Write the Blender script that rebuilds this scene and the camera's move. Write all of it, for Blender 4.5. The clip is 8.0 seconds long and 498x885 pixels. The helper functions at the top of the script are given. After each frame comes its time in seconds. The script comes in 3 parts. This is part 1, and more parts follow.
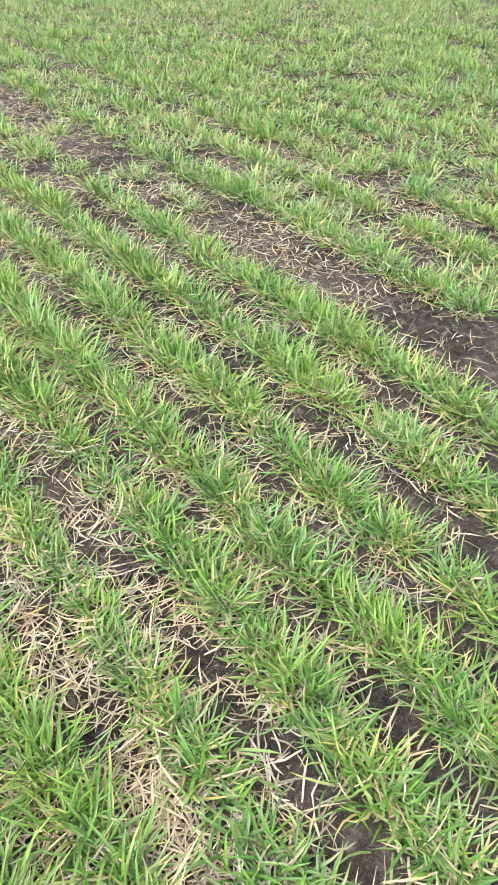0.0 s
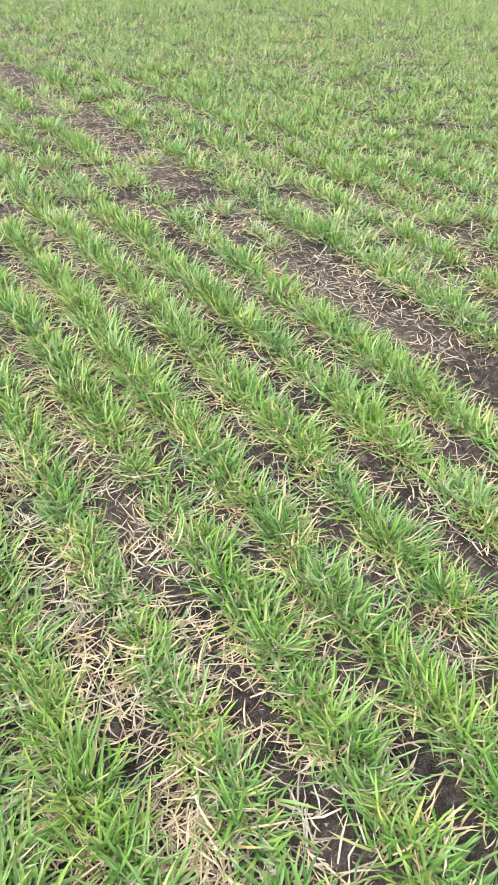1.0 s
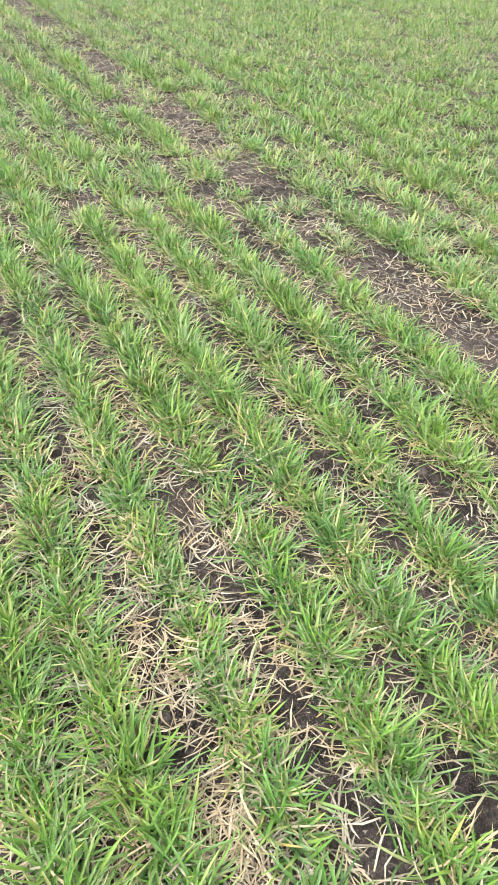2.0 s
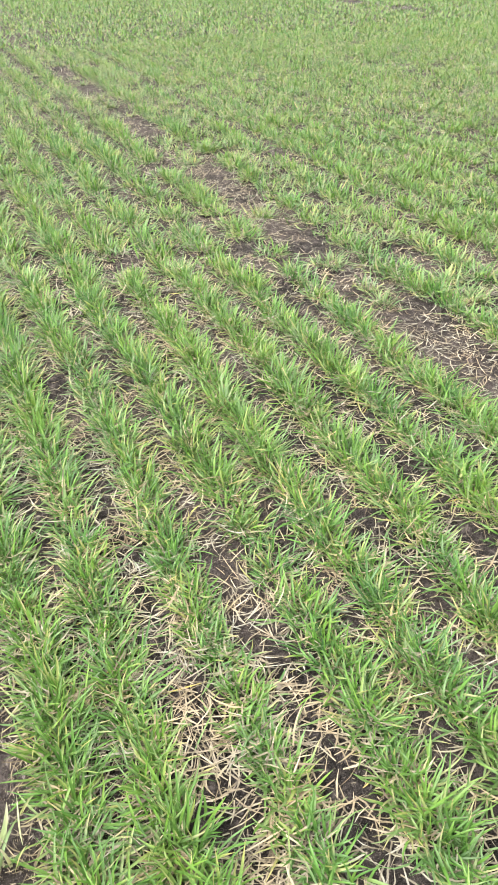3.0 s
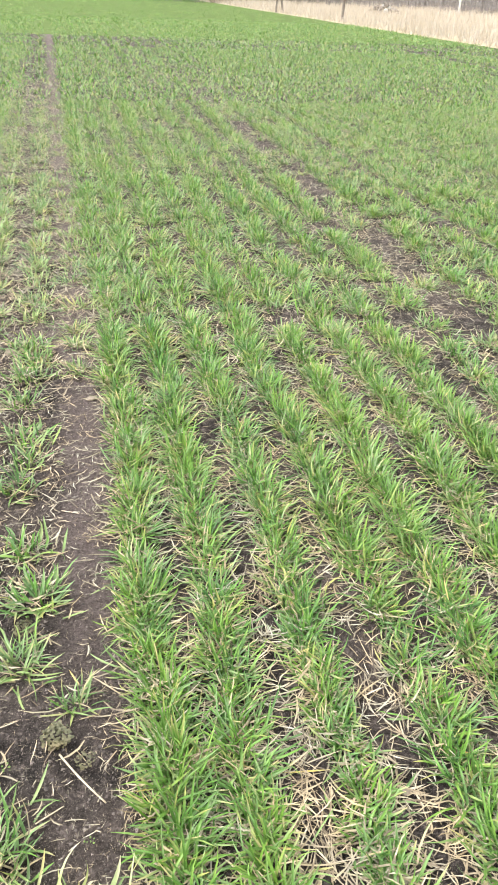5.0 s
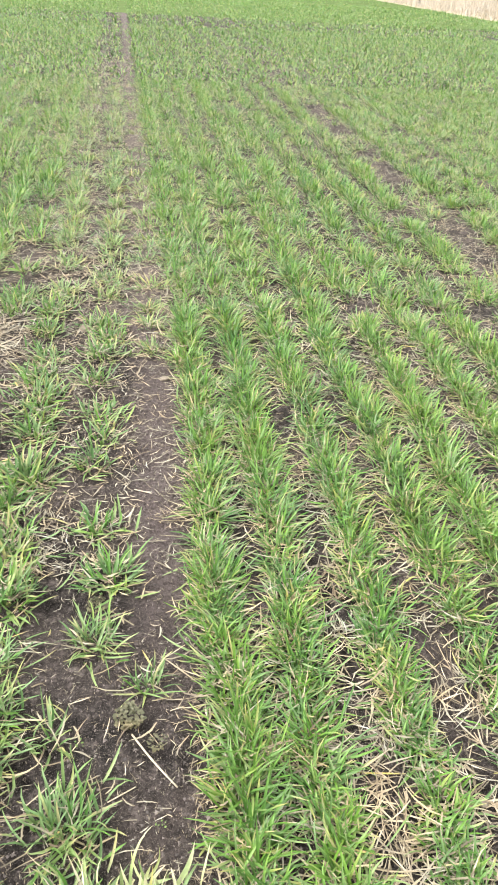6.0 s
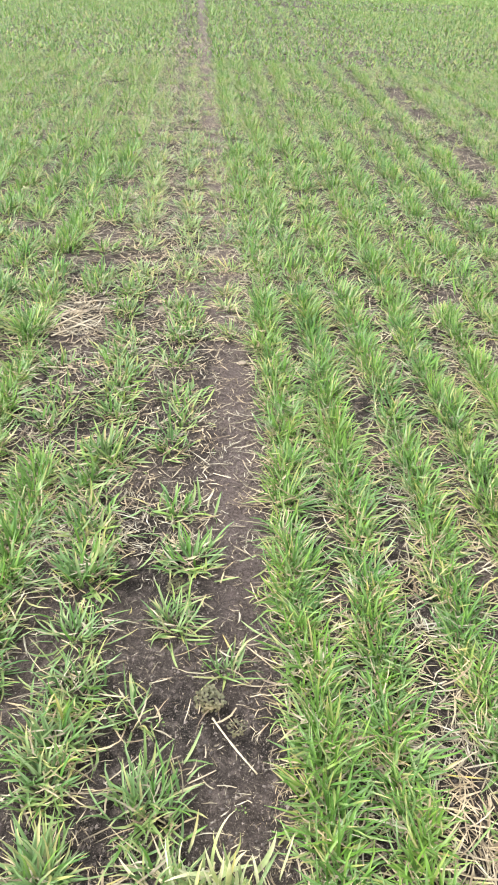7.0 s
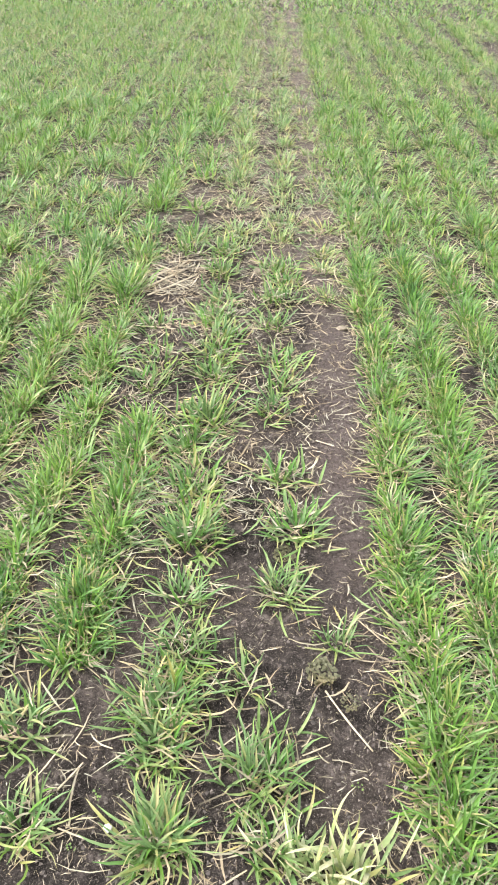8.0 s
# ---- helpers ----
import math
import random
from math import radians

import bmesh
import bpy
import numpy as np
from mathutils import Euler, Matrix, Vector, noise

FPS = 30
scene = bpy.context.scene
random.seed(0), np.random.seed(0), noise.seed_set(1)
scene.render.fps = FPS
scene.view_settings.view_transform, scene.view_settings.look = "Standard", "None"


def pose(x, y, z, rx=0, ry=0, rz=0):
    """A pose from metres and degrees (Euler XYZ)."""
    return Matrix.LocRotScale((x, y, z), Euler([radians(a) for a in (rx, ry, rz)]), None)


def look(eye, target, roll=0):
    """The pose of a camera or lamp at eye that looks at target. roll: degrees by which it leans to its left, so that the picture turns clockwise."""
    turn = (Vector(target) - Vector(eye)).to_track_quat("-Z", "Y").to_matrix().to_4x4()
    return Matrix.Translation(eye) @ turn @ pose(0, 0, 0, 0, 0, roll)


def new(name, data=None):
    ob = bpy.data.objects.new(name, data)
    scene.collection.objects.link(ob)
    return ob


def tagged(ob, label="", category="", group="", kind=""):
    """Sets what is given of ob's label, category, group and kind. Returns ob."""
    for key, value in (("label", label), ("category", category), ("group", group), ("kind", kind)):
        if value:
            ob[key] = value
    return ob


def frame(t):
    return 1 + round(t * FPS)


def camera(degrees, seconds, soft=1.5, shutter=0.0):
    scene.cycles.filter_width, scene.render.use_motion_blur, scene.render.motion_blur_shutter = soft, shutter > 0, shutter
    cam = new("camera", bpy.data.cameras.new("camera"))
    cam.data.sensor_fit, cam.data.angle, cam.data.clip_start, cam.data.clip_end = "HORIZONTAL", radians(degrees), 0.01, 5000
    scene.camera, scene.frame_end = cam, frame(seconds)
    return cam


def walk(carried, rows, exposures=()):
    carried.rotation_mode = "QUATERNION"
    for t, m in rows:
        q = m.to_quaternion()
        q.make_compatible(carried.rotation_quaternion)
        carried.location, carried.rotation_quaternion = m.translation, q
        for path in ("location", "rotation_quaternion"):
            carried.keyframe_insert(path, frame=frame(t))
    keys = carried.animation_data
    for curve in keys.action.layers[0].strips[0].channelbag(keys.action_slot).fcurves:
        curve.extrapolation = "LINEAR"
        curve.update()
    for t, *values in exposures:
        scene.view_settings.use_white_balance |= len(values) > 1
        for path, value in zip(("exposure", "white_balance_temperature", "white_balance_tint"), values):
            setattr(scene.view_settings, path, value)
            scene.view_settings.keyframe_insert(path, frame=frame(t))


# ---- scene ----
cam = camera(38.2, 8.0, 1.8)
# seconds, eye, point looked at, roll
PATH = [
    (0.0, (0.1765, -0.0245, 0.9668), (0.5447, 0.4594, 0.4468), -1.0),
    (0.5, (0.1749, -0.0162, 0.9764), (0.5235, 0.4856, 0.4600), -0.3),
    (1.0, (0.1607, -0.0036, 0.9876), (0.4931, 0.5303, 0.4928), 1.1),
    (1.5, (0.1324, 0.0108, 1.0008), (0.4347, 0.5537, 0.4972), 2.0),
    (2.0, (0.1306, 0.0071, 1.0204), (0.4136, 0.5608, 0.5168), 2.5),
    (3.3, (0.1425, 0.0180, 1.0696), (0.3886, 0.6261, 0.6120), -1.5),
    (3.5, (0.1491, 0.0223, 1.0640), (0.3915, 0.6346, 0.6100), -1.3),
    (4.0, (0.1399, 0.0319, 1.0808), (0.3453, 0.6730, 0.6488), 0.0),
    (4.5, (0.0990, 0.0513, 1.0848), (0.2789, 0.7149, 0.6756), 1.4),
    (5.0, (0.0533, 0.0781, 1.0868), (0.1981, 0.7409, 0.6632), 2.3),
    (5.2, (0.0350, 0.0845, 1.0932), (0.1718, 0.7477, 0.6668), 2.7),
    (6.3, (-0.0307, 0.1219, 1.0640), (0.0448, 0.7840, 0.6212), 3.6),
    (6.5, (-0.0456, 0.1241, 1.0660), (0.0203, 0.7853, 0.6208), 3.9),
    (7.0, (-0.0756, 0.1327, 1.0620), (-0.0432, 0.7905, 0.6076), 3.1),
    (7.5, (-0.1132, 0.1483, 1.0476), (-0.1187, 0.7963, 0.5784), 2.8),
    (8.0, (-0.1768, 0.1646, 1.0308), (-0.2101, 0.7990, 0.5444), 2.0),
]
walk(cam, [(t, look(eye, target, roll)) for t, eye, target, roll in PATH], exposures=[(0.0, 1.93), (8.0, 1.93)])

# ---- light: a bright overcast day ----
SUN_UP, SUN_TURN = 50.0, 262.0
world = bpy.data.worlds.new("overcast_sky")
scene.world = world
world.use_nodes = True
wn = world.node_tree.nodes
wl = world.node_tree.links
sky = wn.new("ShaderNodeTexSky")
sky.sky_type = "NISHITA"
sky.sun_disc = False
sky.sun_elevation, sky.sun_rotation = radians(SUN_UP), radians(SUN_TURN)
sky.dust_density, sky.air_density, sky.ozone_density = 4.0, 1.0, 1.0
veil = wn.new("ShaderNodeHueSaturation")
veil.inputs["Saturation"].default_value = 0.25
wl.new(sky.outputs[0], veil.inputs["Color"])
cloud = wn.new("ShaderNodeMix")
cloud.data_type = "RGBA"
cloud.inputs[0].default_value = 0.6
cloud.inputs[7].default_value = (4.4, 4.4, 4.05, 1)
wl.new(veil.outputs[0], cloud.inputs[6])
wl.new(cloud.outputs[2], wn["Background"].inputs["Color"])
wn["Background"].inputs["Strength"].default_value = 0.148
sun = new("sun", bpy.data.lights.new("sun", "SUN"))
sun.data.energy, sun.data.angle, sun.data.color = 1.4, radians(40), (1.0, 0.96, 0.90)
aim = Vector((math.sin(radians(SUN_TURN)) * math.cos(radians(SUN_UP)), math.cos(radians(SUN_TURN)) * math.cos(radians(SUN_UP)), math.sin(radians(SUN_UP))))
sun.matrix_world = look(aim * 30, (0, 0, 0))


# ---- materials ----
class Mat:
    """A node material under construction."""

    def __init__(self, name):
        self.m = bpy.data.materials.new(name)
        self.m.use_nodes = True
        self.t = self.m.node_tree
        self.n = self.t.nodes
        self.p = self.n["Principled BSDF"]
        self.out = self.n["Material Output"]

    def add(self, kind, **values):
        node = self.n.new(kind)
        for k, v in values.items():
            node.inputs[k.replace("_", " ")].default_value = v
        return node

    def link(self, a, b):
        self.t.links.new(a, b)

    def ramp(self, source, stops):
        r = self.n.new("ShaderNodeValToRGB")
        e = r.color_ramp.elements
        while len(e) < len(stops):
            e.new(0.5)
        for el, (pos, col) in zip(e, stops):
            el.position, el.color = pos, (*col, 1)
        self.link(source, r.inputs[0])
        return r.outputs[0]

    def noise(self, scale, detail=4.0, rough=0.55, where="Object"):
        tc = self.n.new("ShaderNodeTexCoord")
        nz = self.add("ShaderNodeTexNoise", Scale=scale, Detail=detail, Roughness=rough)
        self.link(tc.outputs[where], nz.inputs["Vector"])
        return nz.outputs["Fac"]

    def mix(self, fac, a, b, how="MIX"):
        mx = self.n.new("ShaderNodeMix")
        mx.data_type, mx.blend_type = "RGBA", how
        for sock, v in ((mx.inputs[0], fac), (mx.inputs[6], a), (mx.inputs[7], b)):
            if isinstance(v, (int, float)):
                sock.default_value = v
            elif isinstance(v, tuple):
                sock.default_value = (*v, 1)
            else:
                self.link(v, sock)
        return mx.outputs[2]

    def math(self, op, a, b):
        mt = self.n.new("ShaderNodeMath")
        mt.operation = op
        for sock, v in zip(mt.inputs, (a, b)):
            if isinstance(v, (int, float)):
                sock.default_value = v
            else:
                self.link(v, sock)
        return mt.outputs[0]

    def bump(self, height, strength, distance):
        b = self.add("ShaderNodeBump", Strength=strength, Distance=distance)
        self.link(height, b.inputs["Height"])
        self.link(b.outputs[0], self.p.inputs["Normal"])


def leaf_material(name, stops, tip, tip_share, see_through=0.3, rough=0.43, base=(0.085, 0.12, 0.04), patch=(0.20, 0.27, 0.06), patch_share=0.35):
    """Blades: colour by blade, a base tint (by default dark, as painted shade inside the rows), a dry tip on some, slow
    change over the field.
    """
    k = Mat(name)
    geo = k.n.new("ShaderNodeNewGeometry")
    info = k.n.new("ShaderNodeObjectInfo")
    rnd = k.math("FRACT", k.math("ADD", geo.outputs["Random Per Island"], info.outputs["Random"]), 0.0)
    col = k.ramp(rnd, stops)
    slow = k.ramp(k.noise(1.7, 2.0), [(0.4, (0, 0, 0)), (0.66, (1, 1, 1))])
    plant = k.ramp(k.noise(11.0, 1.0), [(0.42, (0.80, 0.90, 1.0)), (0.6, (1.12, 1.05, 0.95))])
    col = k.mix(0.8, col, plant, "MULTIPLY")
    col = k.mix(k.math("MULTIPLY", slow, patch_share), col, patch)
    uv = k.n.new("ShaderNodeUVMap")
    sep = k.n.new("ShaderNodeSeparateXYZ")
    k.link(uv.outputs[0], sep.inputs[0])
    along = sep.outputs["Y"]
    # blade foot blends to base; the dark default paints row-interior shade on green leaves
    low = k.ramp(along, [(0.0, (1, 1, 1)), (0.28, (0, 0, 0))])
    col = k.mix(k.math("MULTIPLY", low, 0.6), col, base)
    scrambled = k.math("FRACT", k.math("MULTIPLY", rnd, 37.7), 0.0)
    dry = k.math("MULTIPLY", k.ramp(along, [(0.55, (0, 0, 0)), (0.95, (1, 1, 1))]), k.math("LESS_THAN", scrambled, tip_share))
    col = k.mix(dry, col, tip)
    mott = k.noise(140.0, 2.0)
    col = k.mix(0.25, col, k.ramp(mott, [(0.3, (0.35, 0.35, 0.3)), (0.7, (1, 1, 1))]), "MULTIPLY")
    k.link(col, k.p.inputs["Base Color"])
    k.p.inputs["Roughness"].default_value = rough
    k.p.inputs["Specular IOR Level"].default_value = 0.5
    tr = k.n.new("ShaderNodeBsdfTranslucent")
    k.link(col, tr.inputs["Color"])
    ms = k.n.new("ShaderNodeMixShader")
    ms.inputs[0].default_value = see_through
    k.link(k.p.outputs[0], ms.inputs[1])
    k.link(tr.outputs[0], ms.inputs[2])
    k.link(ms.outputs[0], k.out.inputs[0])
    return k.m


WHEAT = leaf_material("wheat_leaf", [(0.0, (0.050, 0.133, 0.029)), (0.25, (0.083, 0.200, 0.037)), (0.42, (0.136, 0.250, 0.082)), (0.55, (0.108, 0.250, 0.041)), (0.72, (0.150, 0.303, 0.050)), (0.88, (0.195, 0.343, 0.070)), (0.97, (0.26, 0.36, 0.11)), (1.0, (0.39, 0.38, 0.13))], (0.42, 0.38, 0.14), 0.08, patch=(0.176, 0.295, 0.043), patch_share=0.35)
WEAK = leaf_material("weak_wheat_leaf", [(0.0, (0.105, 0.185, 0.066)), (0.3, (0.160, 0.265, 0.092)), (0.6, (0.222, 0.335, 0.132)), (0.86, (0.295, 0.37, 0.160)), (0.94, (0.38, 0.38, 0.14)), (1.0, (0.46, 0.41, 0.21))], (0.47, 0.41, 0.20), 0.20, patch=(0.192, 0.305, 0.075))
DEAD = leaf_material("dead_leaf", [(0.0, (0.10, 0.078, 0.055)), (0.15, (0.19, 0.152, 0.10)), (0.4, (0.32, 0.265, 0.175)), (0.65, (0.41, 0.35, 0.24)), (0.82, (0.49, 0.425, 0.30)), (0.95, (0.54, 0.48, 0.36)), (1.0, (0.46, 0.36, 0.10))], (0.40, 0.34, 0.22), 0.3, 0.12, 0.65, (0.28, 0.225, 0.145), (0.36, 0.285, 0.16), 0.2)
SICK = leaf_material("yellow_leaf", [(0.0, (0.25, 0.34, 0.13)), (0.25, (0.40, 0.46, 0.20)), (0.5, (0.55, 0.56, 0.28)), (0.75, (0.64, 0.62, 0.38)), (0.9, (0.70, 0.67, 0.48)), (1.0, (0.58, 0.50, 0.12))], (0.70, 0.65, 0.45), 0.5, 0.3, 0.4, (0.55, 0.55, 0.33), (0.58, 0.57, 0.25), 0.1)
WEED = leaf_material("weed_leaf", [(0.0, (0.075, 0.075, 0.036)), (0.5, (0.135, 0.128, 0.066)), (1.0, (0.20, 0.175, 0.10))], (0.16, 0.12, 0.07), 0.4, 0.2, 0.5, (0.10, 0.09, 0.05), (0.13, 0.11, 0.07), 0.3)
SEEDLING = leaf_material("seedling_leaf", [(0.0, (0.12, 0.22, 0.05)), (1.0, (0.24, 0.33, 0.10))], (0.25, 0.25, 0.1), 0.2)
LITTER = leaf_material("litter_straw", [(0.0, (0.07, 0.053, 0.04)), (0.2, (0.16, 0.125, 0.085)), (0.42, (0.26, 0.212, 0.152)), (0.65, (0.36, 0.302, 0.222)), (0.85, (0.44, 0.38, 0.29)), (1.0, (0.52, 0.465, 0.375))], (0.44, 0.37, 0.26), 0.3, 0.1, 0.6, (0.32, 0.26, 0.18), (0.34, 0.27, 0.18), 0.3)
REED = leaf_material("dry_reed", [(0.0, (0.33, 0.283, 0.235)), (0.5, (0.42, 0.365, 0.31)), (1.0, (0.49, 0.435, 0.375))], (0.5, 0.43, 0.35), 0.5, 0.15, 0.7, (0.42, 0.37, 0.27), (0.42, 0.36, 0.28), 0.4)
TWIG = leaf_material("bare_twig", [(0.0, (0.125, 0.112, 0.115)), (0.5, (0.155, 0.14, 0.142)), (1.0, (0.19, 0.17, 0.17))], (0.25, 0.21, 0.2), 0.2, 0.0, 0.8, (0.2, 0.17, 0.16), (0.22, 0.19, 0.18), 0.4)


def soil_material():
    k = Mat("dark_crumbly_soil")
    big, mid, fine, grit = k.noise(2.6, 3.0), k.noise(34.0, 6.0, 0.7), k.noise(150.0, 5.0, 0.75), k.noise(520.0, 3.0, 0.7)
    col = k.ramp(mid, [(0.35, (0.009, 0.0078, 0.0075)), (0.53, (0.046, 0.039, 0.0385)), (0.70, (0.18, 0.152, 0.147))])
    col = k.mix(k.ramp(big, [(0.42, (0, 0, 0)), (0.65, (0.5, 0.5, 0.5))]), col, (0.165, 0.135, 0.128))
    # the dry, packed wheel mark between the sparse strip and the first full row
    tc = k.n.new("ShaderNodeTexCoord")
    sep = k.n.new("ShaderNodeSeparateXYZ")
    k.link(tc.outputs["Object"], sep.inputs[0])
    ahead = k.math("MULTIPLY", k.math("MAXIMUM", k.math("SUBTRACT", sep.outputs["Y"], 1.7), 0.0), 0.042)
    off = k.math("ABSOLUTE", k.math("ADD", k.math("ADD", sep.outputs["X"], 0.025), k.math("ADD", ahead, k.math("MULTIPLY", k.math("SUBTRACT", big, 0.5), 0.12))), 0.0)
    band = k.math("MULTIPLY", k.ramp(off, [(0.03, (1, 1, 1)), (0.10, (0, 0, 0))]), k.ramp(k.math("MULTIPLY", sep.outputs["Y"], 0.1), [(0.085, (0, 0, 0)), (0.12, (1, 1, 1))]))
    col = k.mix(k.math("MULTIPLY", band, 0.75), col, (0.150, 0.122, 0.122))
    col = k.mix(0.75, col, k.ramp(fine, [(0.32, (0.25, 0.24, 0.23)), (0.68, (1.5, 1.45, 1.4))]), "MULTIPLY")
    col = k.mix(k.ramp(grit, [(0.54, (0, 0, 0)), (0.68, (0.7, 0.7, 0.7))]), col, (0.25, 0.21, 0.185))
    k.link(col, k.p.inputs["Base Color"])
    k.p.inputs["Roughness"].default_value = 0.95
    k.p.inputs["Specular IOR Level"].default_value = 0.2
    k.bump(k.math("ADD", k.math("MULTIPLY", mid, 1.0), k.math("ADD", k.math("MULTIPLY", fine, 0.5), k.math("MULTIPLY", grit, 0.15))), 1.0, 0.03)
    return k.m


def plain_material(name, a, b, scale, rough=0.8, bump=0.3, dist=0.004, metal=0.0, gloss=0.5):
    k = Mat(name)
    nz = k.noise(scale, 5.0, 0.6)
    k.link(k.ramp(nz, [(0.3, a), (0.7, b)]), k.p.inputs["Base Color"])
    k.p.inputs["Roughness"].default_value = rough
    k.p.inputs["Metallic"].default_value = metal
    k.p.inputs["Specular IOR Level"].default_value = gloss
    k.bump(nz, bump, dist)
    return k.m


SOIL = soil_material()
CLOD = plain_material("soil_clod", (0.035, 0.029, 0.028), (0.13, 0.109, 0.103), 60.0, 0.95, 0.6)
CRUMB = plain_material("soil_crumb", (0.05, 0.041, 0.040), (0.30, 0.255, 0.235), 90.0, 0.95, 0.3)
STONE = plain_material("pale_stone", (0.13, 0.11, 0.088), (0.26, 0.215, 0.165), 50.0, 0.8, 0.4)
PEBBLE = plain_material("grey_pebble", (0.10, 0.084, 0.074), (0.19, 0.16, 0.14), 80.0, 0.85, 0.3)
WHITE = plain_material("white_chalk", (0.5, 0.49, 0.45), (0.72, 0.71, 0.68), 60.0, 0.7, 0.3)
STRAW = plain_material("straw_stem", (0.29, 0.235, 0.17), (0.52, 0.45, 0.345), 90.0, 0.55, 0.2, 0.001)
# green of the far fill sheet, kept dark for the shade sparse blades don't cast
FAR_GREEN = plain_material("far_wheat_shaded_fill", (0.070, 0.100, 0.040), (0.110, 0.150, 0.060), 1.6, 1.0, 0.8, 0.05, gloss=0.0)
OLD_GRASS = plain_material("rough_grassland", (0.27, 0.225, 0.155), (0.44, 0.38, 0.29), 1.2, 0.9, 0.6, 0.1, gloss=0.0)
POST = plain_material("weathered_wood", (0.09, 0.075, 0.065), (0.2, 0.17, 0.15), 12.0, 0.85, 0.4)
CONCRETE = plain_material("pale_concrete", (0.34, 0.33, 0.32), (0.46, 0.45, 0.44), 3.0, 0.8, 0.2)
PLASTER = plain_material("house_plaster", (0.42, 0.38, 0.35), (0.55, 0.5, 0.46), 1.0, 0.9, 0.1)
ROOF = plain_material("brown_roof", (0.075, 0.06, 0.058), (0.13, 0.105, 0.1), 4.0, 0.85, 0.3, 0.03)
PANE = plain_material("dark_window", (0.03, 0.035, 0.04), (0.06, 0.065, 0.07), 2.0, 0.15, 0.0)
FIR = plain_material("conifer_green", (0.02, 0.045, 0.025), (0.05, 0.085, 0.045), 3.0, 0.8, 0.5, 0.1)


# ---- helpers of this scene ----
rng = np.random.default_rng(7)


def lattice(ix, iy, seed):
    h = np.sin(ix * 127.1 + iy * 311.7 + seed * 74.7) * 43758.5453
    return h - np.floor(h)


def value_noise(x, y, scale, seed=0):
    """Smooth noise 0..1 over the plan."""
    x, y = np.asarray(x) * scale, np.asarray(y) * scale
    ix, iy = np.floor(x), np.floor(y)
    fx, fy = x - ix, y - iy
    fx, fy = fx * fx * (3 - 2 * fx), fy * fy * (3 - 2 * fy)
    a, b = lattice(ix, iy, seed), lattice(ix + 1, iy, seed)
    c, d = lattice(ix, iy + 1, seed), lattice(ix + 1, iy + 1, seed)
    return (a * (1 - fx) + b * fx) * (1 - fy) + (c * (1 - fx) + d * fx) * fy


def relief(x, y):
    """Height of the soil."""
    near = np.clip(1.3 - np.hypot(x, y) / 7.0, 0, 1)
    return near * (0.018 * (value_noise(x, y, 9, 1) - 0.5) + 0.013 * (value_noise(x, y, 26, 2) - 0.5) + 0.009 * (value_noise(x, y, 60, 3) - 0.5))


def mesh_from(name, verts, faces, material, uv=None, smooth=True):
    """A mesh from numpy verts and equal-sided faces."""
    me = bpy.data.meshes.new(name)
    n, sides = faces.shape
    me.vertices.add(len(verts))
    me.vertices.foreach_set("co", np.asarray(verts, dtype=np.float32).ravel())
    me.loops.add(n * sides)
    me.loops.foreach_set("vertex_index", faces.astype(np.int32).ravel())
    me.polygons.add(n)
    me.polygons.foreach_set("loop_start", np.arange(0, n * sides, sides, dtype=np.int32))
    if uv is not None:
        layer = me.uv_layers.new(name="UVMap")
        layer.data.foreach_set("uv", uv[faces.ravel()].astype(np.float32).ravel())
    me.polygons.foreach_set("use_smooth", np.full(n, smooth))
    me.update(calc_edges=True)
    me.materials.append(material)
    return me


def blades(base, az, length, width, lean, bend, segs=4, fold=False, twist=None, floor=0.003):
    """Arched tapered leaves: verts, quads and uv. lean, bend: radians from upright."""
    n = len(az)
    cols = 3 if fold else 2
    s = np.linspace(0, 1, segs + 1)
    tw = np.zeros(n) if twist is None else twist
    pos = np.zeros((n, segs + 1, 3))
    cur = base.copy()
    pos[:, 0] = cur
    for i in range(segs):
        mid = (s[i] + s[i + 1]) / 2
        phi, a = lean + bend * mid, az + tw * mid
        step = length / segs
        cur = cur + np.stack((np.sin(phi) * np.cos(a) * step, np.sin(phi) * np.sin(a) * step, np.cos(phi) * step), 1)
        pos[:, i + 1] = cur
    prof = np.minimum(1.0, 0.65 + 1.6 * s) * (1 - s ** 4.5) + 0.05
    a = az[:, None] + tw[:, None] * s[None, :]
    roll = tw[:, None] * 0.8 * s[None, :]
    side = np.stack((-np.sin(a) * np.cos(roll), np.cos(a) * np.cos(roll), np.sin(roll)), 2) * (width[:, None] * prof[None, :] / 2)[..., None]
    rows = [pos - side, pos + side]
    if fold:
        phi = lean[:, None] + bend[:, None] * s[None, :]
        up = np.stack((-np.cos(phi) * np.cos(a), -np.cos(phi) * np.sin(a), np.sin(phi)), 2)
        dip = up * (width[:, None] * prof[None, :] * 0.22)[..., None]
        rows = [pos - side + dip, pos, pos + side + dip]
    v = np.stack(rows, 2)
    v[..., 2] = np.maximum(v[..., 2], base[:, None, None, 2] + floor)
    uvs = np.zeros((n, segs + 1, cols, 2))
    uvs[..., 0] = np.linspace(0, 1, cols)[None, None, :]
    uvs[..., 1] = s[None, :, None]
    idx = np.arange(n * (segs + 1) * cols).reshape(n, segs + 1, cols)
    f = np.stack((idx[:, :-1, :-1], idx[:, :-1, 1:], idx[:, 1:, 1:], idx[:, 1:, :-1]), -1)
    return v.reshape(-1, 3), f.reshape(-1, 4), uvs.reshape(-1, 2)


